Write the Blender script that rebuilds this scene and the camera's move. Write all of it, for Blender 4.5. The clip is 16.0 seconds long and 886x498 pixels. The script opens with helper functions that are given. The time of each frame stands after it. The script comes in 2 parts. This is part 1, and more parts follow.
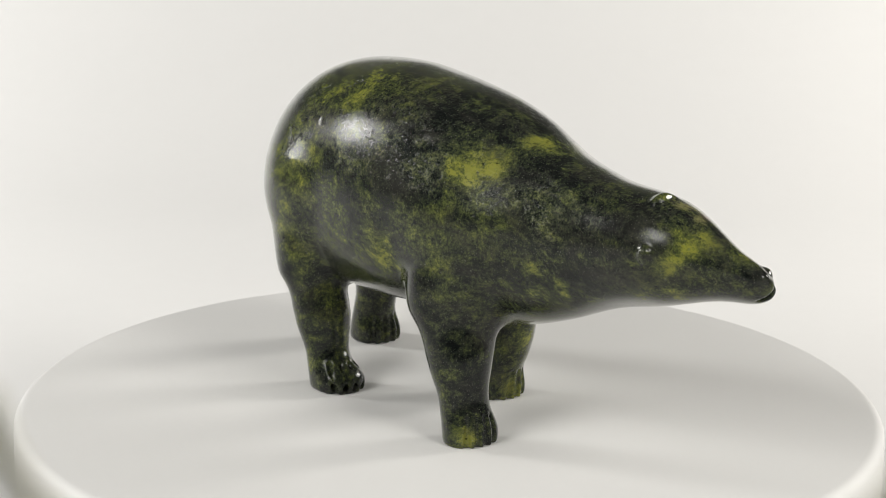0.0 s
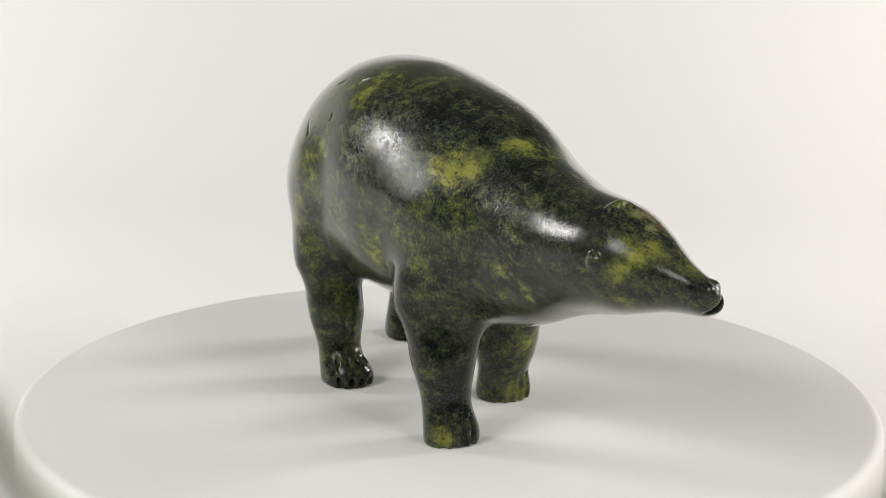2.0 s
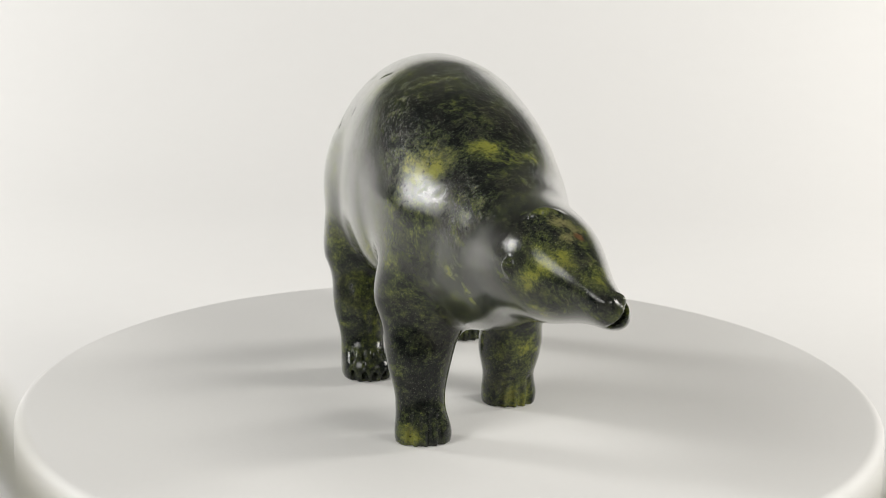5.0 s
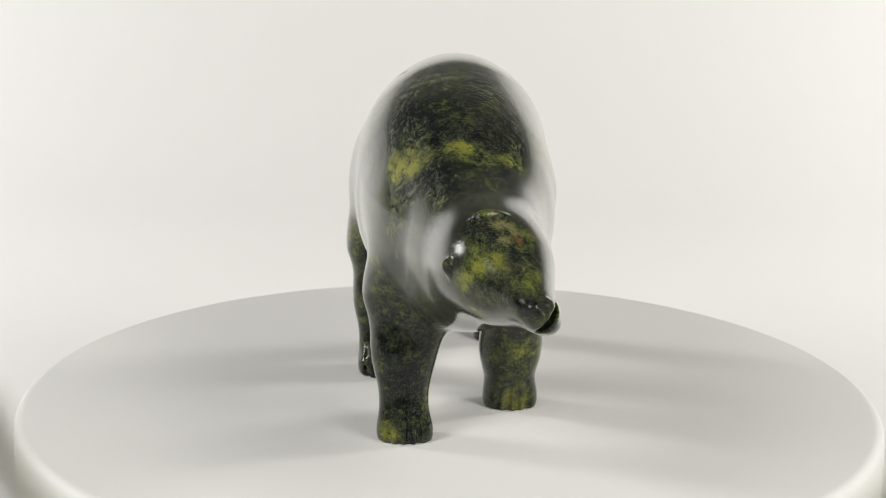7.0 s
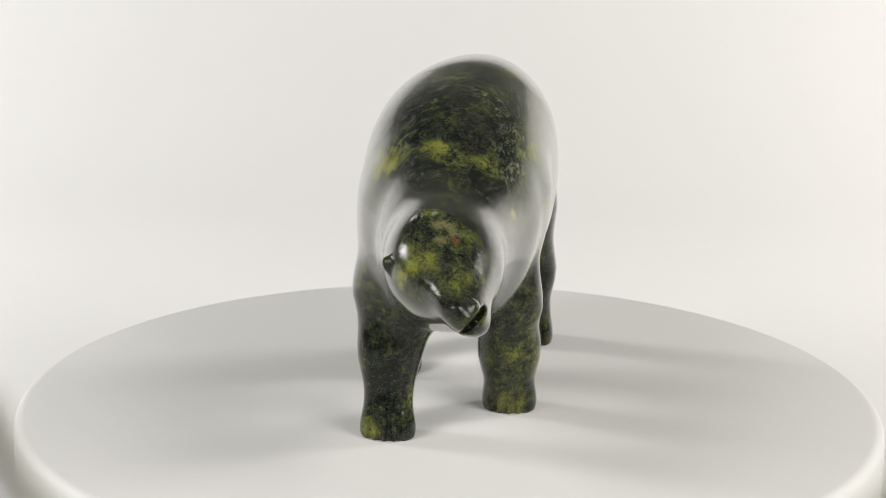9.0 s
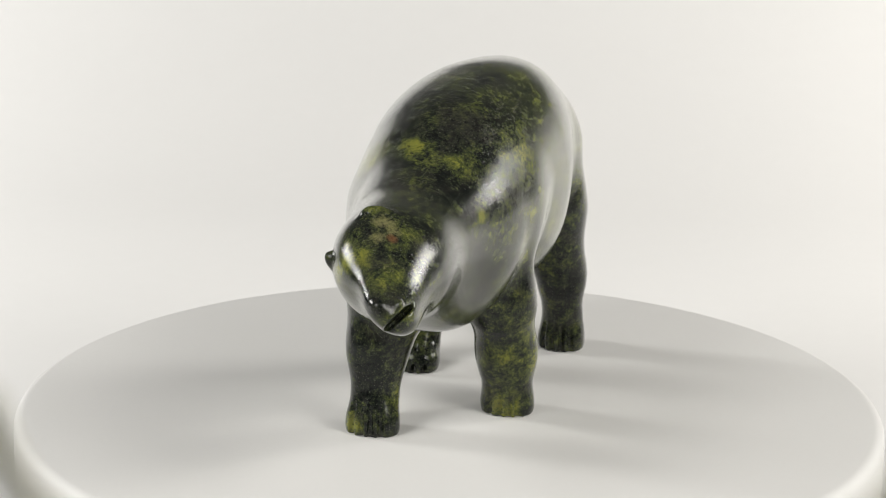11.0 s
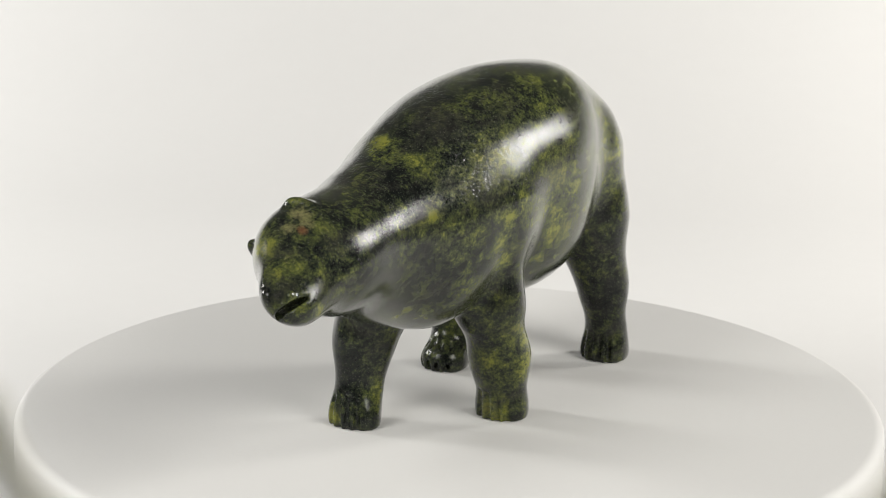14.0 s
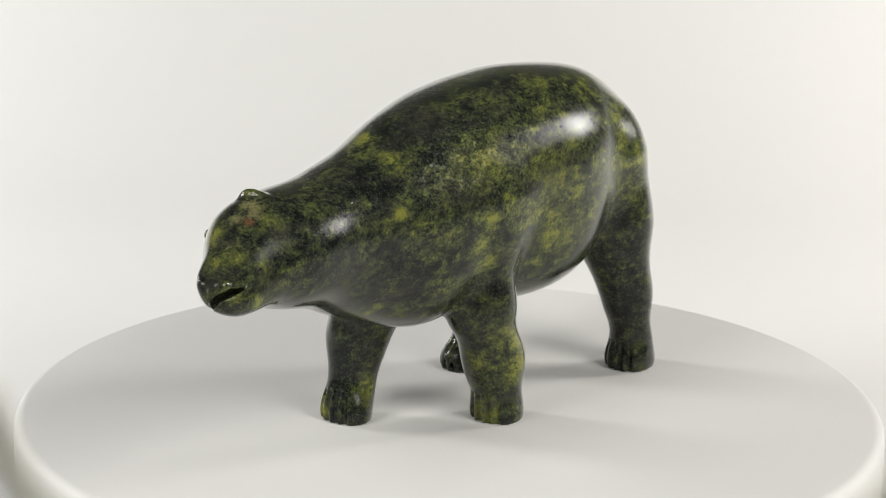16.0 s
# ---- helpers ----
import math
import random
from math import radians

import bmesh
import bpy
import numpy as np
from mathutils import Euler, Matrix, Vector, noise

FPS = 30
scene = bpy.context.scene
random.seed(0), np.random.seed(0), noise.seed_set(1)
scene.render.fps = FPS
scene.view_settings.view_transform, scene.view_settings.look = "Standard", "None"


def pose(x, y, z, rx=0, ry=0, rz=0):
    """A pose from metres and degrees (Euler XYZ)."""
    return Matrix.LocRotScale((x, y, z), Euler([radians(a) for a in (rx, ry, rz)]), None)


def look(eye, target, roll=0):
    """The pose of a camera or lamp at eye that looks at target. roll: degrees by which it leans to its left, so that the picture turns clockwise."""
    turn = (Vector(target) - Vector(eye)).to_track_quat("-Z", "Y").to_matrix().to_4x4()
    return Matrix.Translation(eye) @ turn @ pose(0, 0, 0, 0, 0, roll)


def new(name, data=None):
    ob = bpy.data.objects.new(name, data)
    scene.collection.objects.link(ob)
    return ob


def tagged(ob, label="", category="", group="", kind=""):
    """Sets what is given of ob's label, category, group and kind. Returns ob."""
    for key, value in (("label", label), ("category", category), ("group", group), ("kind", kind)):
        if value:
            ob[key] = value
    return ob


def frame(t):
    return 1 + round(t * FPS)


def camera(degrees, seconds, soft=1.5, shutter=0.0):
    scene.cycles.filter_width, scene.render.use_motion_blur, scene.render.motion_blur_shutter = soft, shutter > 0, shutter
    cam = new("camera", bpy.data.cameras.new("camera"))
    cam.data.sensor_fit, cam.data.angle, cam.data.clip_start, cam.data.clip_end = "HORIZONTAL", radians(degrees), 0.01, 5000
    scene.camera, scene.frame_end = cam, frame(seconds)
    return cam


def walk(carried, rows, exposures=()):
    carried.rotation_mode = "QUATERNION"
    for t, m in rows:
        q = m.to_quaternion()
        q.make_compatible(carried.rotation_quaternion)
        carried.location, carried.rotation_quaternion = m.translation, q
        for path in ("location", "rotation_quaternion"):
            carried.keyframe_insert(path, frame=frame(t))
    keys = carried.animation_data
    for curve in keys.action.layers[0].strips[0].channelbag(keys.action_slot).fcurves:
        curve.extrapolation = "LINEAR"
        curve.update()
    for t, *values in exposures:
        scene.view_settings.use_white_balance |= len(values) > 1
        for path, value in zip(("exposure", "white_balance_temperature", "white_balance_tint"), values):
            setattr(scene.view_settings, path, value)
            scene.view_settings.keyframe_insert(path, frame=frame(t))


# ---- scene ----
# ---- camera ----
EYE = (0.0, -1.1764, 0.4023)
cam = camera(17.719, 16.0, soft=0.7)
cam.data.dof.use_dof = True
cam.data.dof.focus_distance = 1.14
cam.data.dof.aperture_fstop = 32.0
VIEW = look(EYE, (-0.00369, -0.02155, 0.07624), 0.815)
walk(cam, [(0.0, VIEW), (16.0, VIEW)])
scene.view_settings.exposure = -0.08

# ---- light ----
world = bpy.data.worlds.new("studio_world")
scene.world = world
world.use_nodes = True
world.node_tree.nodes["Background"].inputs["Color"].default_value = (0.9, 0.95, 1.0, 1)
world.node_tree.nodes["Background"].inputs["Strength"].default_value = 0.01


def softbox(name, azimuth, elevation, distance, width, height, watts, colour, aim):
    """A studio lamp round the turntable, turned to aim. azimuth: degrees from the backdrop, clockwise from above."""
    a, e = radians(azimuth), radians(elevation)
    at = Vector((math.sin(a) * math.cos(e), math.cos(a) * math.cos(e), math.sin(e))) * distance
    data = bpy.data.lights.new(name, "AREA")
    data.shape, data.size, data.size_y, data.energy, data.color = "RECTANGLE", width, height, watts, colour
    lamp = new(name, data)
    lamp.matrix_world = look(at + Vector((0, 0, 0.06)), aim)
    return lamp


WARM, COOL = (1.0, 0.972, 0.925), (1.0, 0.985, 0.955)
softbox("side_lamp", -69, 19, 1.25, 0.30, 0.30, 10.0, COOL, (0.9, 1.2, 0.0))
softbox("side_lamp", 67, 18, 1.25, 0.30, 0.30, 10.6, WARM, (-0.9, 1.2, 0.0))
softbox("key_lamp", -134, 34, 1.5, 0.62, 0.62, 13.3, COOL, (0, 0, 0.06))
softbox("key_lamp", 134, 34, 1.5, 0.62, 0.62, 14.3, WARM, (0, 0, 0.06))


# ---- materials ----
def material(name):
    m = bpy.data.materials.new(name)
    m.use_nodes = True
    return m, m.node_tree.nodes, m.node_tree.links, m.node_tree.nodes["Principled BSDF"]


def noise_node(nodes, links, source, scale, detail=4.0, rough=0.55, distortion=0.0):
    n = nodes.new("ShaderNodeTexNoise")
    n.inputs["Scale"].default_value, n.inputs["Detail"].default_value = scale, detail
    n.inputs["Roughness"].default_value, n.inputs["Distortion"].default_value = rough, distortion
    links.new(source, n.inputs["Vector"])
    return n.outputs["Fac"]


def ramp(nodes, links, source, stops):
    r = nodes.new("ShaderNodeValToRGB")
    e = r.color_ramp.elements
    while len(e) < len(stops):
        e.new(0.5)
    for k, (at, colour) in zip(e, stops):
        k.position = at
        k.color = colour if len(colour) == 4 else (*colour, 1)
    links.new(source, r.inputs["Fac"])
    return r.outputs["Color"]


def math_node(nodes, links, op, a, b):
    n = nodes.new("ShaderNodeMath")
    n.operation = op
    for slot, v in zip(n.inputs, (a, b)):
        if isinstance(v, (int, float)):
            slot.default_value = v
        else:
            links.new(v, slot)
    return n.outputs[0]


def mix_node(nodes, links, fac, a, b):
    n = nodes.new("ShaderNodeMix")
    n.data_type = "RGBA"
    for key, v in ((0, fac), (6, a), (7, b)):
        if isinstance(v, (int, float)):
            n.inputs[key].default_value = v
        elif isinstance(v, tuple):
            n.inputs[key].default_value = (*v, 1)
        else:
            links.new(v, n.inputs[key])
    return n.outputs[2]


def white_matte(name, colour, scale, rough, relief):
    """A pale painted or paper surface with faint mottling and fine tooth."""
    m, nodes, links, bsdf = material(name)
    co = nodes.new("ShaderNodeTexCoord").outputs["Object"]
    big = noise_node(nodes, links, co, scale, 3)
    fine = noise_node(nodes, links, co, scale * 60, 4)
    tone = math_node(nodes, links, "ADD", math_node(nodes, links, "MULTIPLY", big, 0.8), math_node(nodes, links, "MULTIPLY", fine, 0.2))
    links.new(ramp(nodes, links, tone, [(0.3, tuple(c * 0.965 for c in colour)), (0.7, colour)]), bsdf.inputs["Base Color"])
    bsdf.inputs["Roughness"].default_value = rough
    bump = nodes.new("ShaderNodeBump")
    bump.inputs["Strength"].default_value, bump.inputs["Distance"].default_value = relief, 0.001
    links.new(fine, bump.inputs["Height"])
    links.new(bump.outputs["Normal"], bsdf.inputs["Normal"])
    return m


def stone():
    """Polished dark green serpentine: clumped yellow-green clouds, grey-brown veils, glints painted as pale flecks,
    scratches and pits.
    """
    m, nodes, links, bsdf = material("green_serpentine")
    co = nodes.new("ShaderNodeTexCoord").outputs["Object"]

    def spots(name):
        n = nodes.new("ShaderNodeAttribute")
        n.attribute_name = name
        return n.outputs["Fac"]

    def along(scale):
        n = nodes.new("ShaderNodeMapping")
        n.inputs["Rotation"].default_value = (0.4, 0.2, 0.3)
        n.inputs["Scale"].default_value = scale
        links.new(co, n.inputs["Vector"])
        return n.outputs["Vector"]

    def total(*terms):
        out = None
        for value, weight in terms:
            term = math_node(nodes, links, "MULTIPLY", value, weight)
            out = term if out is None else math_node(nodes, links, "ADD", out, term)
        return out

    def band(value, low, high):
        return ramp(nodes, links, value, [(low, (0, 0, 0)), (high, (1, 1, 1))])

    cloud, rust, chalk, pitted = spots("cloud"), spots("rust"), spots("chalk"), spots("pitted")
    grain = along((1.0, 0.72, 1.15))
    big = noise_node(nodes, links, grain, 34, 3, 0.55, 0.3)
    clump = noise_node(nodes, links, grain, 105, 9, 0.66, 0.7)
    mid = noise_node(nodes, links, grain, 240, 7, 0.7, 0.4)
    fine = noise_node(nodes, links, co, 760, 5, 0.72, 0.3)
    micro = noise_node(nodes, links, co, 2300, 3, 0.7)
    tone = total((big, 0.40), (clump, 1.02), (mid, 0.98), (fine, 0.90), (micro, 0.50), (cloud, 0.42))
    tone = math_node(nodes, links, "SUBTRACT", tone, 1.37)
    colour = ramp(nodes, links, tone, [
        (0.30, (0.0055, 0.0070, 0.0062)), (0.44, (0.0135, 0.0165, 0.0125)), (0.54, (0.0270, 0.0325, 0.0180)),
        (0.65, (0.049, 0.060, 0.022)), (0.78, (0.095, 0.108, 0.029)), (0.95, (0.205, 0.212, 0.036))])
    # Grey-brown veils drawn through the green.
    veil = band(total((noise_node(nodes, links, along((1.0, 0.55, 1.3)), 62, 5, 0.6, 0.8), 0.8), (fine, 0.25)), 0.50, 0.66)
    colour = mix_node(nodes, links, math_node(nodes, links, "MULTIPLY", veil, 0.45), colour, (0.040, 0.038, 0.031))
    # Sparkling glints painted in as pale flecks, and hair-thin scratches along the polish.
    painted_glints = band(noise_node(nodes, links, co, 1500, 2, 0.6), 0.655, 0.70)
    colour = mix_node(nodes, links, math_node(nodes, links, "MULTIPLY", painted_glints, 0.6), colour, (0.17, 0.175, 0.13))
    hair = band(noise_node(nodes, links, along((1.0, 0.10, 0.7)), 1300, 2, 0.5), 0.70, 0.74)
    hair = math_node(nodes, links, "MULTIPLY", hair, band(clump, 0.45, 0.6))
    colour = mix_node(nodes, links, math_node(nodes, links, "MULTIPLY", hair, 0.5), colour, (0.18, 0.18, 0.14))
    beige = band(total((chalk, 0.40), (mid, 0.50), (fine, 0.40)), 0.66, 0.86)
    colour = mix_node(nodes, links, math_node(nodes, links, "MULTIPLY", beige, 0.8), colour, (0.20, 0.185, 0.085))
    rusty = band(total((rust, 0.50), (mid, 0.35), (fine, 0.30)), 0.60, 0.82)
    colour = mix_node(nodes, links, math_node(nodes, links, "MULTIPLY", rusty, 0.75), colour, (0.17, 0.075, 0.035))

    def pits(scale, low, high):
        n = nodes.new("ShaderNodeTexVoronoi")
        n.inputs["Scale"].default_value = scale
        links.new(grain, n.inputs["Vector"])
        return ramp(nodes, links, total((n.outputs["Distance"], 1.0), (mid, 0.5)), [(low, (1, 1, 1)), (high, (0, 0, 0))])

    holes = pits(170, 0.29, 0.34)
    chips = math_node(nodes, links, "MULTIPLY", pits(430, 0.50, 0.62), pitted)
    colour = mix_node(nodes, links, math_node(nodes, links, "MULTIPLY", holes, 0.8), colour, (0.006, 0.007, 0.006))
    colour = mix_node(nodes, links, math_node(nodes, links, "MULTIPLY", chips, 0.55), colour, (0.010, 0.012, 0.010))
    links.new(colour, bsdf.inputs["Base Color"])
    gloss = total((mid, 0.20), (fine, 0.14), (chips, 0.06))
    links.new(math_node(nodes, links, "ADD", gloss, 0.0), bsdf.inputs["Roughness"])
    bsdf.inputs["IOR"].default_value = 1.345
    # Wax polish, which shows at grazing angles.
    facing = nodes.new("ShaderNodeLayerWeight")
    facing.inputs["Blend"].default_value = 0.5
    wax = ramp(nodes, links, facing.outputs["Facing"], [(0.55, (0, 0, 0)), (0.87, (0.9, 0.9, 0.9))])
    links.new(wax, bsdf.inputs["Coat Weight"])
    bsdf.inputs["Coat IOR"].default_value, bsdf.inputs["Coat Roughness"].default_value = 1.6, 0.14
    glint = band(total((mid, 0.5), (fine, 0.6)), 0.60, 0.70)
    rough_patch = math_node(nodes, links, "MULTIPLY", pitted, math_node(nodes, links, "MULTIPLY", glint, 1.3))
    relief = total((mid, 0.34), (fine, 0.28), (micro, 0.14), (holes, -0.6), (chips, -0.9), (hair, -0.25))
    bump = nodes.new("ShaderNodeBump")
    bump.inputs["Strength"].default_value, bump.inputs["Distance"].default_value = 0.36, 0.0005
    links.new(math_node(nodes, links, "ADD", relief, rough_patch), bump.inputs["Height"])
    links.new(bump.outputs["Normal"], bsdf.inputs["Normal"])
    return m


PAPER = white_matte("white_backdrop_paper", (0.80, 0.795, 0.78), 1.3, 0.75, 0.05)
PLATTER = white_matte("white_satin_acrylic", (0.755, 0.75, 0.73), 6.0, 0.6, 0.03)
BASE = white_matte("dark_grey_plastic", (0.06, 0.065, 0.06), 8.0, 0.5, 0.05)
# Olive of the added hoop, picked to imitate the shaded lower corners.
CORNER_OLIVE = white_matte("corner_shade_olive", (0.50, 0.49, 0.36), 40.0, 0.8, 0.2)
WALL = white_matte("grey_studio_wall", (0.19, 0.19, 0.192), 0.8, 0.85, 0.1)
FLOOR = white_matte("grey_studio_floor", (0.06, 0.058, 0.055), 1.0, 0.7, 0.1)
STONE = stone()


# ---- structure ----
def mesh_object(name, bm, mat, parent=None, smooth=False):
    data = bpy.data.meshes.new(name)
    bm.normal_update()
    bm.to_mesh(data)
    bm.free()
    data.materials.append(mat)
    if smooth:
        data.polygons.foreach_set("use_smooth", [True] * len(data.polygons))
    ob = new(name, data)
    ob.parent = parent
    return ob


def slab(name, low, high, mat):
    bm = bmesh.new()
    bmesh.ops.create_cube(bm, size=1, matrix=Matrix.Translation([(a + b) / 2 for a, b in zip(low, high)]) @ Matrix.Diagonal([b - a for a, b in zip(low, high)] + [1]))
    return mesh_object(name, bm, mat)


TABLE = -0.062   # the paper that lies under the turntable
FLOOR_Z = -0.90
tagged(slab("floor", (-2.6, -2.8, FLOOR_Z - 0.1), (2.6, 2.4, FLOOR_Z), FLOOR), "dark grey studio floor around the set", "floor", kind="structure")
tagged(slab("ceiling", (-2.6, -2.8, 2.1), (2.6, 2.4, 2.2), WALL), "plain dark grey studio ceiling", "ceiling", kind="structure")
tagged(slab("wall_north", (-2.6, 2.3, FLOOR_Z), (2.6, 2.4, 2.1), WALL), "plain dark grey wall behind the backdrop", "wall", kind="structure")
tagged(slab("wall_south", (-2.6, -2.8, FLOOR_Z), (2.6, -2.7, 2.1), WALL), "plain dark grey wall behind the camera", "wall", kind="structure")
tagged(slab("wall_west", (-2.6, -2.7, FLOOR_Z), (-2.5, 2.3, 2.1), WALL), "plain dark grey studio side wall", "wall", kind="structure")
tagged(slab("wall_east", (2.5, -2.7, FLOOR_Z), (2.6, 2.3, 2.1), WALL), "plain dark grey studio side wall", "wall", kind="structure")


def backdrop():
    """A paper sweep: flat on the table, bent up behind."""
    line = [(-1.10, 0.0), (0.55, 0.0)]
    line += [(0.55 + 0.85 * math.sin(a), 0.85 - 0.85 * math.cos(a)) for a in (radians(k * 3) for k in range(1, 21))]
    bm = bmesh.new()
    rows = []
    for lift in (0.0, -0.004):
        rows.append([[bm.verts.new((x, y - (lift if z > 0.45 else 0), TABLE + z + lift)) for y, z in line] for x in (-1.45, 1.45)])
    (a, b), (c, d) = rows
    for i in range(len(line) - 1):
        bm.faces.new((a[i], b[i], b[i + 1], a[i + 1]))
        bm.faces.new((c[i], c[i + 1], d[i + 1], d[i]))
        bm.faces.new((a[i], a[i + 1], c[i + 1], c[i]))
        bm.faces.new((b[i], d[i], d[i + 1], b[i + 1]))
    bm.faces.new((a[0], c[0], d[0], b[0]))
    bm.faces.new((a[-1], b[-1], d[-1], c[-1]))
    return tagged(mesh_object("backdrop", bm, PAPER, smooth=True), "seamless white paper sweep behind the turntable", "backdrop", kind="structure")


backdrop()
tagged(slab("table", (-1.45, -1.10, TABLE - 0.045), (1.45, 0.60, TABLE - 0.005), WALL), "table under the white paper sweep", "table", kind="structure")
for x in (-1.35, 1.35):
    for y in (-1.02, 0.52):
        tagged(slab("table_leg", (x - 0.03, y - 0.03, FLOOR_Z), (x + 0.03, y + 0.03, TABLE - 0.045), WALL), "square leg of the table", "table leg", kind="structure")


# ---- turntable ----
def turned(name, profile, mat, parent, steps=192):
    """A solid of revolution from (radius, height) pairs, closed on the axis."""
    bm = bmesh.new()
    rings = []
    for r, z in profile:
        if r == 0:
            rings.append([bm.verts.new((0, 0, z))])
        else:
            rings.append([bm.verts.new((r * math.cos(2 * math.pi * k / steps), r * math.sin(2 * math.pi * k / steps), z)) for k in range(steps)])
    for p, q in zip(rings, rings[1:]):
        for k in range(steps):
            n = (k + 1) % steps
            if len(p) == 1:
                bm.faces.new((p[0], q[k], q[n]))
            elif len(q) == 1:
                bm.faces.new((p[k], q[0], p[n]))
            else:
                bm.faces.new((p[k], q[k], q[n], p[n]))
    bmesh.ops.recalc_face_normals(bm, faces=bm.faces)
    ob = mesh_object(name, bm, mat, parent, smooth=True)
    ob.data.set_sharp_from_angle(angle=radians(40))
    return ob


turntable = tagged(new("turntable"), "round white motorised turntable under the carving", "turntable")
turntable.location = (0, 0, TABLE)
R = 0.1885
UP = -TABLE
E = 0.005
platter = turned("platter", [(0, UP)] + [(R - E + E * math.sin(a), UP - E + E * math.cos(a)) for a in (radians(k * 10) for k in range(10))]
                 + [(R, UP - 0.024), (R - 0.002, UP - 0.026), (0, UP - 0.026)], PLATTER, turntable)
base = turned("base", [(0, UP - 0.0275), (0.150, UP - 0.0275), (0.158, UP - 0.032), (0.165, 0.004), (0.163, 0.0), (0, 0.0)], BASE, turntable)
tagged(base, "dark grey base in the shadow of the platter")


# ---- added hoop for the dim lower corners ----
def tube(bm, line, r, sides=10):
    """A round bar along a line of points."""
    rings = []
    for k, at in enumerate(line):
        way = (line[min(k + 1, len(line) - 1)] - line[max(k - 1, 0)]).normalized()
        u = way.cross(Vector((0, 1, 0))).normalized()
        v = way.cross(u)
        rings.append([bm.verts.new(at + (u * math.cos(q) + v * math.sin(q)) * r) for q in (2 * math.pi * j / sides for j in range(sides))])
    for p, q in zip(rings, rings[1:]):
        for j in range(sides):
            bm.faces.new((p[j], q[j], q[(j + 1) % sides], p[(j + 1) % sides]))
    bm.faces.new(rings[0][::-1])
    bm.faces.new(rings[-1])
    bmesh.ops.recalc_face_normals(bm, faces=bm.faces)


def stand_in_hoop():
    """An added hoop on two posts, close before the lens; its blur dims the lower corners."""
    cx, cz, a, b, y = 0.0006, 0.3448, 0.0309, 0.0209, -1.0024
    hoop = tagged(new("stand_in_hoop"), "added olive hoop near the lens, stands in for the dim lower corners", "hoop")
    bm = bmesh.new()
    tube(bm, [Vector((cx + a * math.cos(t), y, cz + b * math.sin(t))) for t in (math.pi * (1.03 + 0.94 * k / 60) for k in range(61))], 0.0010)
    mesh_object("stand_in_ring", bm, CORNER_OLIVE, hoop, smooth=True)
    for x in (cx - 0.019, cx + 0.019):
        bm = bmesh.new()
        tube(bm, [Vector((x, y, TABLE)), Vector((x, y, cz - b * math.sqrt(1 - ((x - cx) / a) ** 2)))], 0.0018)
        mesh_object("post", bm, CORNER_OLIVE, hoop, smooth=True)


stand_in_hoop()


# ---- carved bear ----
def turn(rx, ry, rz):
    return np.array(Euler((rx, ry, rz)).to_matrix())


def egg(p, c, r, a=(0, 0, 0)):
    """Distance to an ellipsoid at c with radii r, turned by a."""
    r = np.array(r)
    q = (p - np.array(c)) @ turn(*a) / r
    k = np.sqrt((q * q).sum(-1))
    return k * (k - 1) / (np.sqrt(((q / r) ** 2).sum(-1)) + 1e-9)


def taper(p, a, ra, b, rb):
    """Distance to a round bar from a to b."""
    a, b = np.array(a), np.array(b)
    h = np.clip((p - a) @ (b - a) / ((b - a) @ (b - a)), 0, 1)
    return np.linalg.norm(p - a - h[..., None] * (b - a), axis=-1) - (ra + (rb - ra) * h)


def meld(a, b, k):
    h = np.maximum(k - np.abs(a - b), 0) / k
    return np.minimum(a, b) - h * h * k / 4


def carve(a, b, k):
    return -meld(-a, b, k)


def limb(p, haunch, radii, top, r_top, ankle, r_ankle, heel, r_heel, toes, r_toes, yaw):
    shin = meld(taper(p, top, r_top, ankle, r_ankle), taper(p, ankle, r_ankle, (*heel, 3.0), r_heel), 12)
    d = meld(egg(p, haunch, radii), shin, 22)
    return meld(d, egg(p, (*toes, 3.5), r_toes, (0, 0, yaw)), 7)


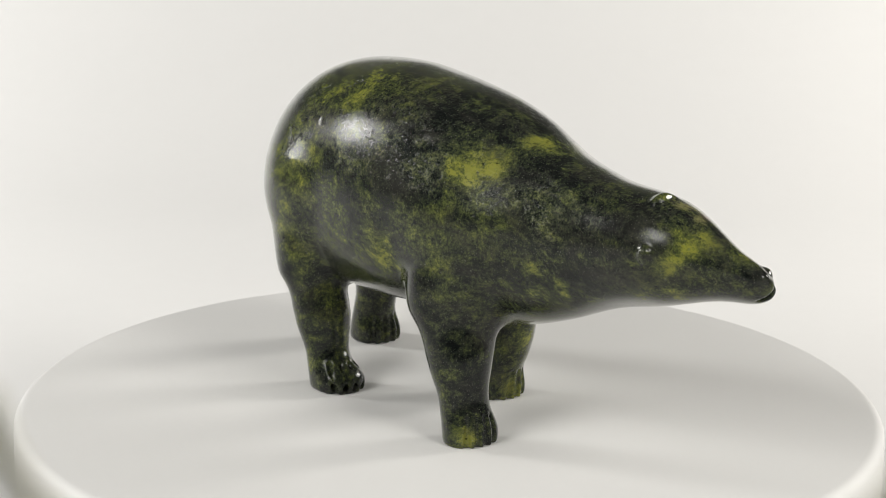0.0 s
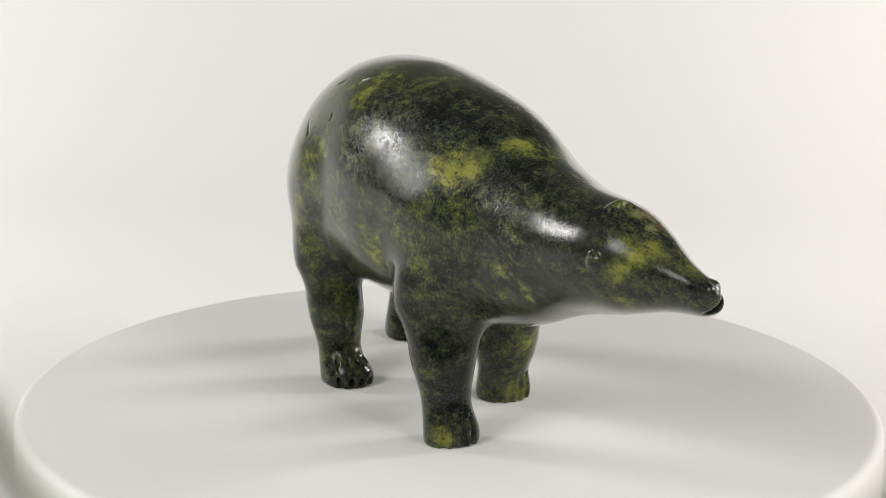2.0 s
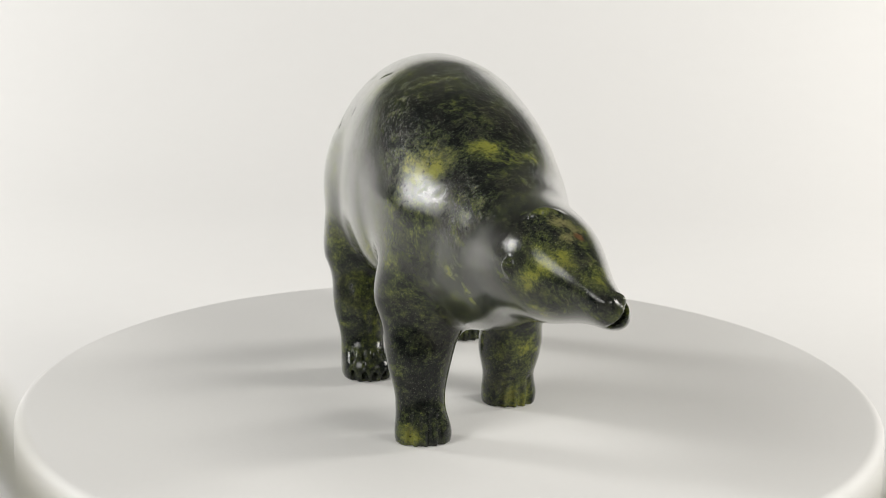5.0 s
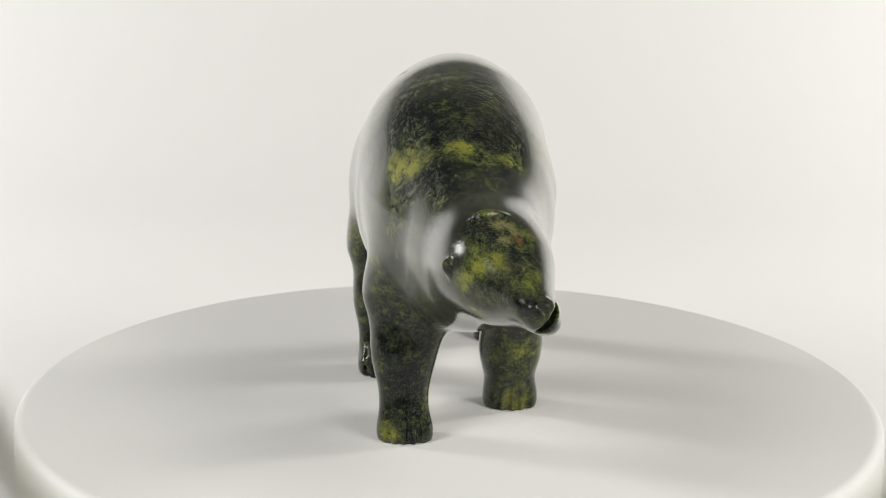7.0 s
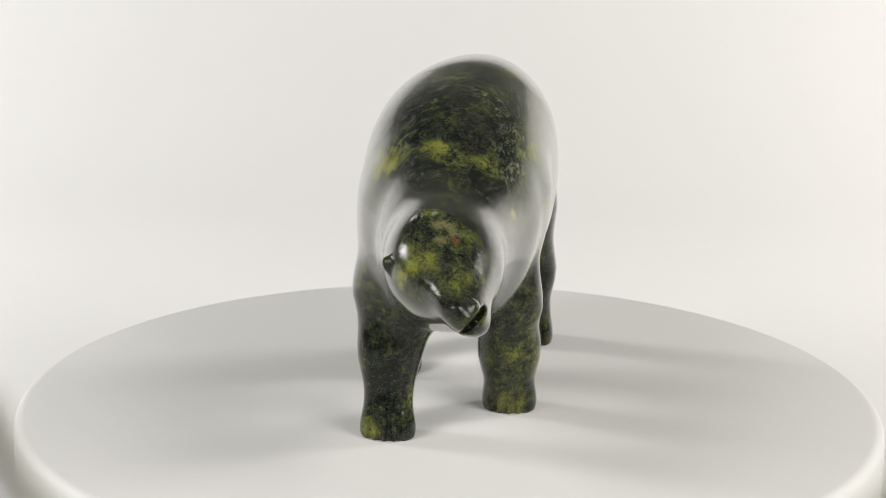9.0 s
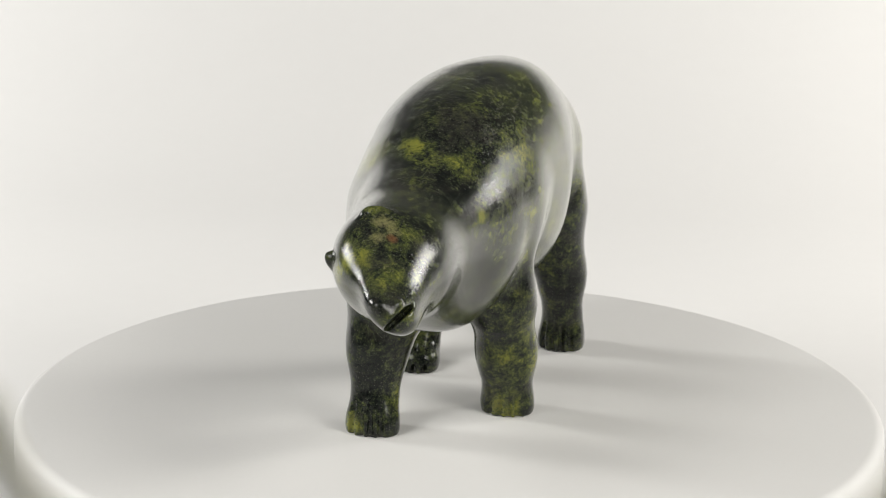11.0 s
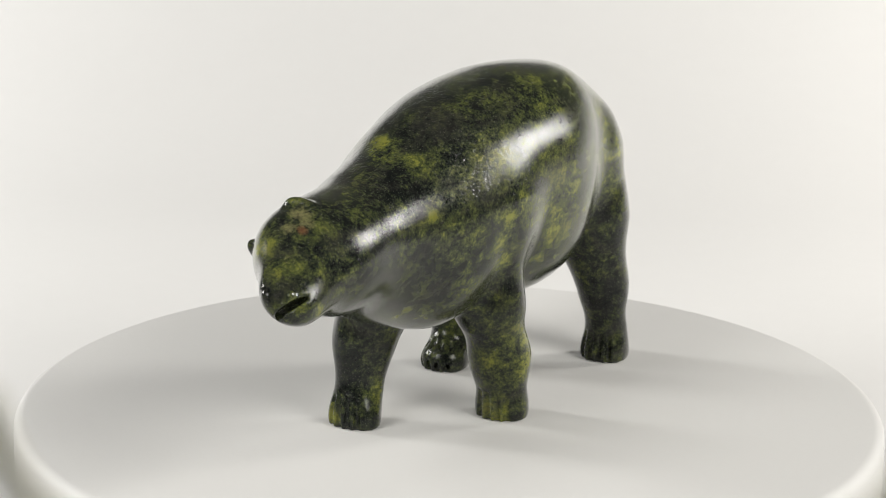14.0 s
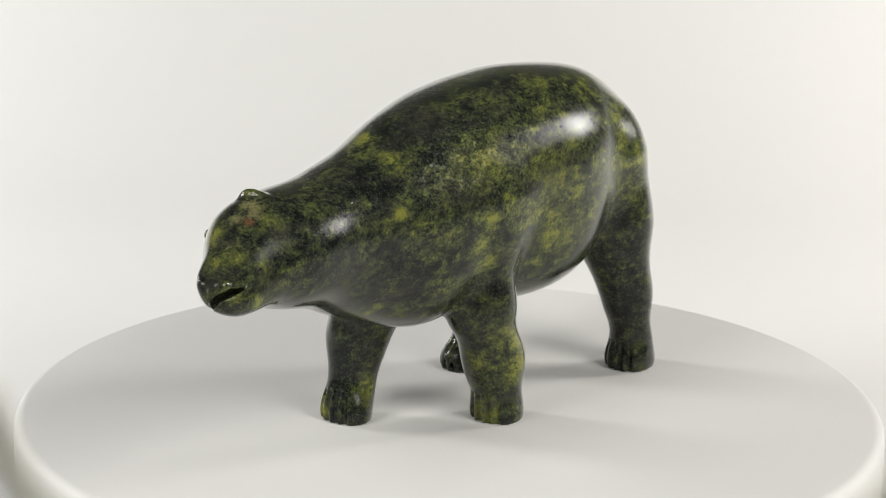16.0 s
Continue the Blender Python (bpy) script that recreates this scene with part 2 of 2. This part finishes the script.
def bear_mass(p):
    """Millimetres; the bear faces -y and stands on z = 0."""
    d = egg(p, (-2.0, 67.9, 92.4), (32.8, 43.2, 46.9), (-0.17, 0.40, 0.32))  # rump
    d = meld(d, egg(p, (1.7, 14.2, 110.8), (36.8, 42.9, 33.0), (0.08, -0.02, -0.09)), 45)  # torso
    d = meld(d, egg(p, (5.8, -36.5, 90.5), (30.1, 32.6, 42.0), (0.01, -0.04, 0.10)), 45)  # shoulder
    d = meld(d, egg(p, (4.5, -94.6, 97.9), (21.0, 39.5, 22.2), (0.02, -0.18, 0.17)), 40)  # neck
    d = meld(d, egg(p, (6.9, -130.6, 98.5), (21.5, 26.1, 18.7), (-0.15, 0.86, -0.05)), 20)  # head
    d = meld(d, egg(p, (16.5, -158.0, 93.4), (13.5, 19.2, 8.4), (0.12, 0.76, 0.28)), 14)  # muzzle
    d = meld(d, egg(p, (-0.2, 23.9, 74.9), (30.9, 44.1, 28.4), (-0.12, -0.04, -0.41)), 30)  # belly
    d = meld(d, egg(p, (3.9, -66.0, 83.5), (12.3, 36.2, 21.8), (-0.18, 0.28, -0.05)), 30)  # chest
    crease = 4.0 + 16.0 * np.clip((p[..., 2] - 68.0) / 34.0, 0, 1)  # legs meet the flank in a fold that fades upwards
    d = meld(d, limb(p, (-2.7, -27.3, 81.8), (33.1, 38.9, 33.6), (-25.2, -26.6, 56.3), 12.4, (-22.6, -35.8, 36.0), 10.7, (-22.6, -41.9), 10.4, (-21.9, -45.4), (10.4, 6.2, 9.1), -0.11), crease)  # right foreleg
    d = meld(d, limb(p, (20.3, -10.7, 78.9), (17.9, 15.6, 27.9), (26.1, -11.7, 47.2), 12.6, (25.8, -3.4, 27.8), 10.7, (25.8, 1.4), 10.6, (26.7, -3.0), (10.1, 7.5, 8.5), -0.06), crease)  # left foreleg
    d = meld(d, limb(p, (-22.1, 70.7, 75.1), (17.3, 24.9, 20.2), (-26.7, 65.7, 50.5), 14.1, (-27.2, 58.0, 31.9), 9.4, (-27.7, 50.4), 9.7, (-26.6, 42.3), (9.9, 8.0, 8.3), -0.03), crease)  # right hind leg
    d = meld(d, limb(p, (22.5, 88.5, 83.8), (15.6, 16.1, 32.1), (22.9, 89.3, 62.6), 12.6, (29.1, 91.9, 36.0), 9.0, (29.2, 99.2), 9.9, (29.4, 92.4), (9.7, 7.5, 8.4), -0.13), crease)  # left hind leg
    return np.maximum(d, -p[..., 2])


def march(origin, way):
    """Where a straight line meets the bear's mass."""
    o, w, s = np.array(origin, float), np.array(way, float), 0.0
    w /= np.linalg.norm(w)
    for _ in range(80):
        step = bear_mass((o + w * s)[None])[0]
        s += step * 0.8
        if step < 0.05 or s > 60:
            break
    return o + w * s


GROOVES = []
TOES = [(-21.9, -45.4, 0.00, (-7.8, -3.4, 1.0, 5.4)), (26.7, -3.0, 0.15, (-7.8, -3.4, 1.0, 5.4)), (-26.6, 42.3, 0.00, (-7.8, -3.4, 1.0, 5.4)), (29.4, 92.4, 0.10, (-7.8, -3.4, 1.0, 5.4))]
for foot_x, foot_y, yaw, offsets in TOES:
    side, front = Vector((math.cos(yaw), math.sin(yaw), 0)), Vector((math.sin(yaw), -math.cos(yaw), 0))
    for k in offsets:
        at = Vector((foot_x, foot_y, 0)) + side * k + front * 32
        low = march(at + Vector((0, 0, 1.0)), -front)
        high = march(at + Vector((0, 0, 12.5)) - side * k * 0.12, -front)
        GROOVES.append((low, 1.45, high, 0.7))
# Slits left by the tool on the rump, flank and cheek.
CUTS = [((-20.6, 69.3, 130.7), (-19.6, 64.0, 132.9)), ((-20.0, 48.0, 135.7), (-17.2, 41.5, 138.5)), ((-31.5, 78.3, 112.9), (-34.6, 71.7, 108.2)),
        ((-32.9, 52.3, 119.1), (-31.6, 53.3, 121.3))]
EYES = [(3.7, -160.3, 93.8), (15.6, -158.6, 106.0)]


def bear(p):
    d = bear_mass(p)
    # Ears: a low flap with a rim high on the tilted head, a small nub on the other side.
    ear = egg(p, (3.8, -130.5, 117.6), (7.2, 3.2, 5.2), (0.25, 0.35, 0.25))
    ear = carve(ear, egg(p, (7.0, -134.6, 119.6), (5.2, 3.2, 3.2), (0.2, 0.35, 0.25)), 1.5)
    d = meld(d, ear, 3.0)
    d = meld(d, egg(p, (-12.3, -138.5, 101.8), (2.6, 2.8, 4.0), (0.2, -0.5, 0.2)), 2.0)
    # Mouth: an open slot that runs back from the lip along the left cheek, over a short jaw.
    for at in ((16.3, -173.9, 96.5), (21.8, -170.5, 96.4)):
        d = meld(d, egg(p, at, (2.6, 2.6, 2.3)), 2.0)
    d = carve(d, egg(p, (23.3, -170.8, 91.9), (8.0, 9.5, 1.4), (0.2, -0.78, -0.33)), 0.8)
    d = carve(d, egg(p, (21.5, -179.0, 87.6), (7.0, 4.6, 3.0), (0.2, -0.78, -0.33)), 1.2)
    for low, r_low, high, r_high in GROOVES:
        d = carve(d, taper(p, low, r_low, high, r_high), 1.0)
    for a, b in CUTS:
        d = carve(d, taper(p, a, 0.55, b, 0.45), 0.4)
    return d


def surface(step, low, high, reach):
    """Quads of the zero level of bear() on a lattice, worked out near the surface only."""
    low, high = np.array(low, float), np.array(high, float)
    n = np.ceil((high - low) / (step * 5)).astype(int)
    axes = [low[i] + step * 5 * (np.arange(n[i]) + 0.5) for i in range(3)]
    rough = bear_mass(np.stack(np.meshgrid(*axes, indexing="ij"), -1).reshape(-1, 3)).reshape(n)
    field = np.repeat(np.repeat(np.repeat(rough, 5, 0), 5, 1), 5, 2).astype(np.float32)
    near = np.argwhere(np.abs(rough) < reach)
    sub = np.stack(np.meshgrid(*[np.arange(5)] * 3, indexing="ij"), -1).reshape(-1, 3)
    for part in np.array_split(near, max(1, len(near) // 2500)):
        idx = (part[:, None] * 5 + sub[None]).reshape(-1, 3)
        field[idx[:, 0], idx[:, 1], idx[:, 2]] = bear(low + (idx + 0.5) * step)
    inside = field < 0
    m = [s - 1 for s in field.shape]
    count = np.zeros(m, np.int8)
    corners = [(i, j, k) for i in (0, 1) for j in (0, 1) for k in (0, 1)]

    def at(a, c):
        return a[c[0]:c[0] + m[0], c[1]:c[1] + m[1], c[2]:c[2] + m[2]]

    for c in corners:
        count += at(inside, c)
    live = np.argwhere((count > 0) & (count < 8))
    number = np.full(m, -1, np.int32)
    number[tuple(live.T)] = np.arange(len(live))
    total, hits = np.zeros((len(live), 3)), np.zeros(len(live))
    for c in corners:
        for axis in range(3):
            if c[axis]:
                continue
            e = list(c)
            e[axis] = 1
            va = field[tuple((live + c).T)].astype(float)
            vb = field[tuple((live + e).T)].astype(float)
            cross = (va < 0) != (vb < 0)
            f = np.where(cross, va / np.where(cross, va - vb, 1), 0)
            place = np.tile(np.array(c, float), (len(live), 1))
            place[:, axis] = f
            total += place * cross[:, None]
            hits += cross
    points = low + (live + total / hits[:, None] + 0.5) * step
    quads = []
    for axis in range(3):
        u, v = (axis + 1) % 3, (axis + 2) % 3
        a = inside
        b = np.roll(inside, -1, axis)
        edge = np.argwhere(a != b)
        edge = edge[(edge[:, axis] < field.shape[axis] - 1) & (edge[:, u] > 0) & (edge[:, v] > 0) & (edge[:, u] < m[u]) & (edge[:, v] < m[v])]
        du, dv = np.eye(3, dtype=int)[u], np.eye(3, dtype=int)[v]
        q = np.stack([number[tuple((edge - s).T)] for s in (du + dv, dv, 0 * du, du)], 1)
        flip = ~a[tuple(edge.T)]
        q[flip] = q[flip][:, ::-1]
        quads.append(q)
    return points, np.concatenate(quads)


def cloudiness(points, spots):
    total = np.zeros(len(points))
    for x, y, z, r, s in spots:
        q = np.linalg.norm(points - (x, y, z), axis=1) / r
        total = np.maximum(total, s * np.exp(-q * q * 0.8))
    return total


# Clouds in the stone: x, y, z, reach in mm, strength.
PALE = [
    # right side
    [(-26, -38, 118, 5, 1.2), (-23, -45, 118, 7, 1.3), (-20, -52, 120, 6, 1.15), (-16, -56, 122, 4, .9), (-3, -58, 130, 5, 1.1), (2, -60, 131, 4, 1.0),
     (-39, 66, 94, 10, .6), (-40, 54, 91, 6, .75), (-42, 67, 79, 7, .7), (-24, 34, 134, 7, .6), (-21, 51, 135, 5, .6)],
    [(-38, 0, 78, 10, .4), (-37, -1, 71, 6, .85), (-36, -8, 67, 4, .9), (-37, 55, 14, 6, .7), (-29, -50, 5, 4, 1.1), (-37, -38, 81, 9, .35), (-42, 70, 70, 7, .5), (-18, -93, 81, 3, .8), (-15, -94, 76, 2.5, .8), (-22, -81, 85, 2.5, .8)],
    # left side
    [(32, -36, 117, 10, .62), (35, -22, 120, 10, .65), (30, -48, 117, 8, .5), (39, -31, 86, 5, .85), (40, -28, 95, 6, .8), (35, 74, 118, 8, .75), (37, 87, 102, 9, .7), (23, 68, 136, 9, .5), (41, 14, 81, 9, .65), (41, 53, 104, 8, .55)],
    [(31, -73, 106, 3, 1.1), (2, -61, 130, 6, .6), (19, -64, 124, 7, .5), (18, 29, 142, 9, .5), (38, -5, 37, 6, .9), (39, -9, 44, 5, .8), (38, -4, 29, 6, .9), (39, -25, 75, 6, .8), (29, -10, 2, 5, .8), (20, -75, 65, 3, 1.0), (16, -76, 62, 3, 1.0)],
    # legs and head
    [(-12, -43, 14, 5, .6), (-28, -52, 6, 4, .7), (25, -10, 4, 5, .7), (28, -17, 30, 6, .5), (-2, -154, 106, 6, .85), (5, -156, 108, 5, .9), (-8, -148, 100, 5, .8), (-1, -146, 86, 4, .8), (19, -160, 104, 4, .7), (5, -154, 111, 5, .7), (28, -157, 88, 3, .9), (16, -167, 102, 4, .6)],
    # broad greener stretches
    [(41, 15, 98, 32, .46), (36, 72, 110, 28, .46), (-38, 68, 92, 24, .32), (-10, 70, 137, 26, .25), (20, 55, 138, 22, .3), (5, -150, 106, 16, .3), (38, -6, 34, 16, .3), (-36, 60, 30, 18, .2)]]
DARK = [[(-32, -11, 116, 15, .5), (-18, -70, 115, 12, .5), (-40, 53, 82, 8, .7), (-19, -20, 131, 14, .5), (-14, -115, 108, 14, .4), (21, -83, 118, 14, .4), (40, 51, 115, 10, .4), (13, -40, 135, 16, .5)],
        [(25, -119, 108, 14, .4), (29, -79, 85, 12, .4), (-26, -46, 46, 13, .45), (1, -162, 96, 7, .6), (-20, -49, 22, 9, .5), (33, 84, 27, 10, .4), (36, -14, 56, 8, .5), (17, -171, 97, 7, .4)]]
RUST = [(13, -145, 114, 3.2, 1)]
BEIGE = [(8, -138, 118, 6, 0.9), (8, -147, 115, 5, 0.8), (13, -142, 116, 5, 0.8), (7, -136, 119, 5, .8)]
PITTED = [(-1, -24, 140, 24, 1), (-4, -55, 130, 20, 1), (-12, -84, 118, 14, .9), (12, -32, 137, 20, .9), (-28, -15, 120, 13, .8), (-34, 16, 116, 10, .8), (3, -88, 122, 14, .8), (-20, 0, 135, 16, .7), (25, -45, 124, 15, .7), (-20, -86, 103, 9, .6)]


def carved_bear():
    points, quads = surface(0.8, (-62, -192, -4), (62, 132, 164), 9)
    # Two passes towards the true surface, to take off the lattice's steps.
    for _ in range(2):
        d = bear(points)
        grad = np.stack([bear(points + e) - bear(points - e) for e in np.eye(3) * 0.4], 1) / 0.8
        points = points - 0.7 * (d / np.maximum((grad ** 2).sum(1), 0.3))[:, None] * grad
    data = bpy.data.meshes.new("bear_statue")
    data.from_pydata((points * 0.001).tolist(), [], quads.tolist())
    data.update()
    data.polygons.foreach_set("use_smooth", [True] * len(data.polygons))
    pale = np.zeros(len(points))
    for spots in PALE:
        pale = np.maximum(pale, cloudiness(points, spots))
    dark = np.maximum(*[cloudiness(points, spots) for spots in DARK])
    ring = np.zeros(len(points))
    for eye in EYES:
        q = np.linalg.norm(points - eye, axis=1)
        ring = np.maximum(ring, np.clip(1 - np.abs(q - 1.7) / 0.6, 0, 1))
    ring = np.maximum(ring, cloudiness(points, BEIGE))
    for name, values in (("cloud", pale - 0.6 * dark), ("rust", cloudiness(points, RUST)), ("chalk", ring), ("pitted", cloudiness(points, PITTED))):
        data.attributes.new(name, "FLOAT", "POINT").data.foreach_set("value", values.astype(np.float32))
    data.materials.append(STONE)
    return tagged(new("bear_statue", data), "polished dark green stone carving of a walking bear, mottled yellow-green", "statue")


statue = carved_bear()


# ---- turning ----
def motions():
    turning = [k * 0.5 for k in range(33)]
    walk(statue, [(t, pose(0, 0, 0.0002, 0, 0, -4.6947 * (t - 8))) for t in turning])
    walk(platter, [(t, pose(0, 0, 0, 0, 0, -4.6947 * (t - 8))) for t in turning])


motions()
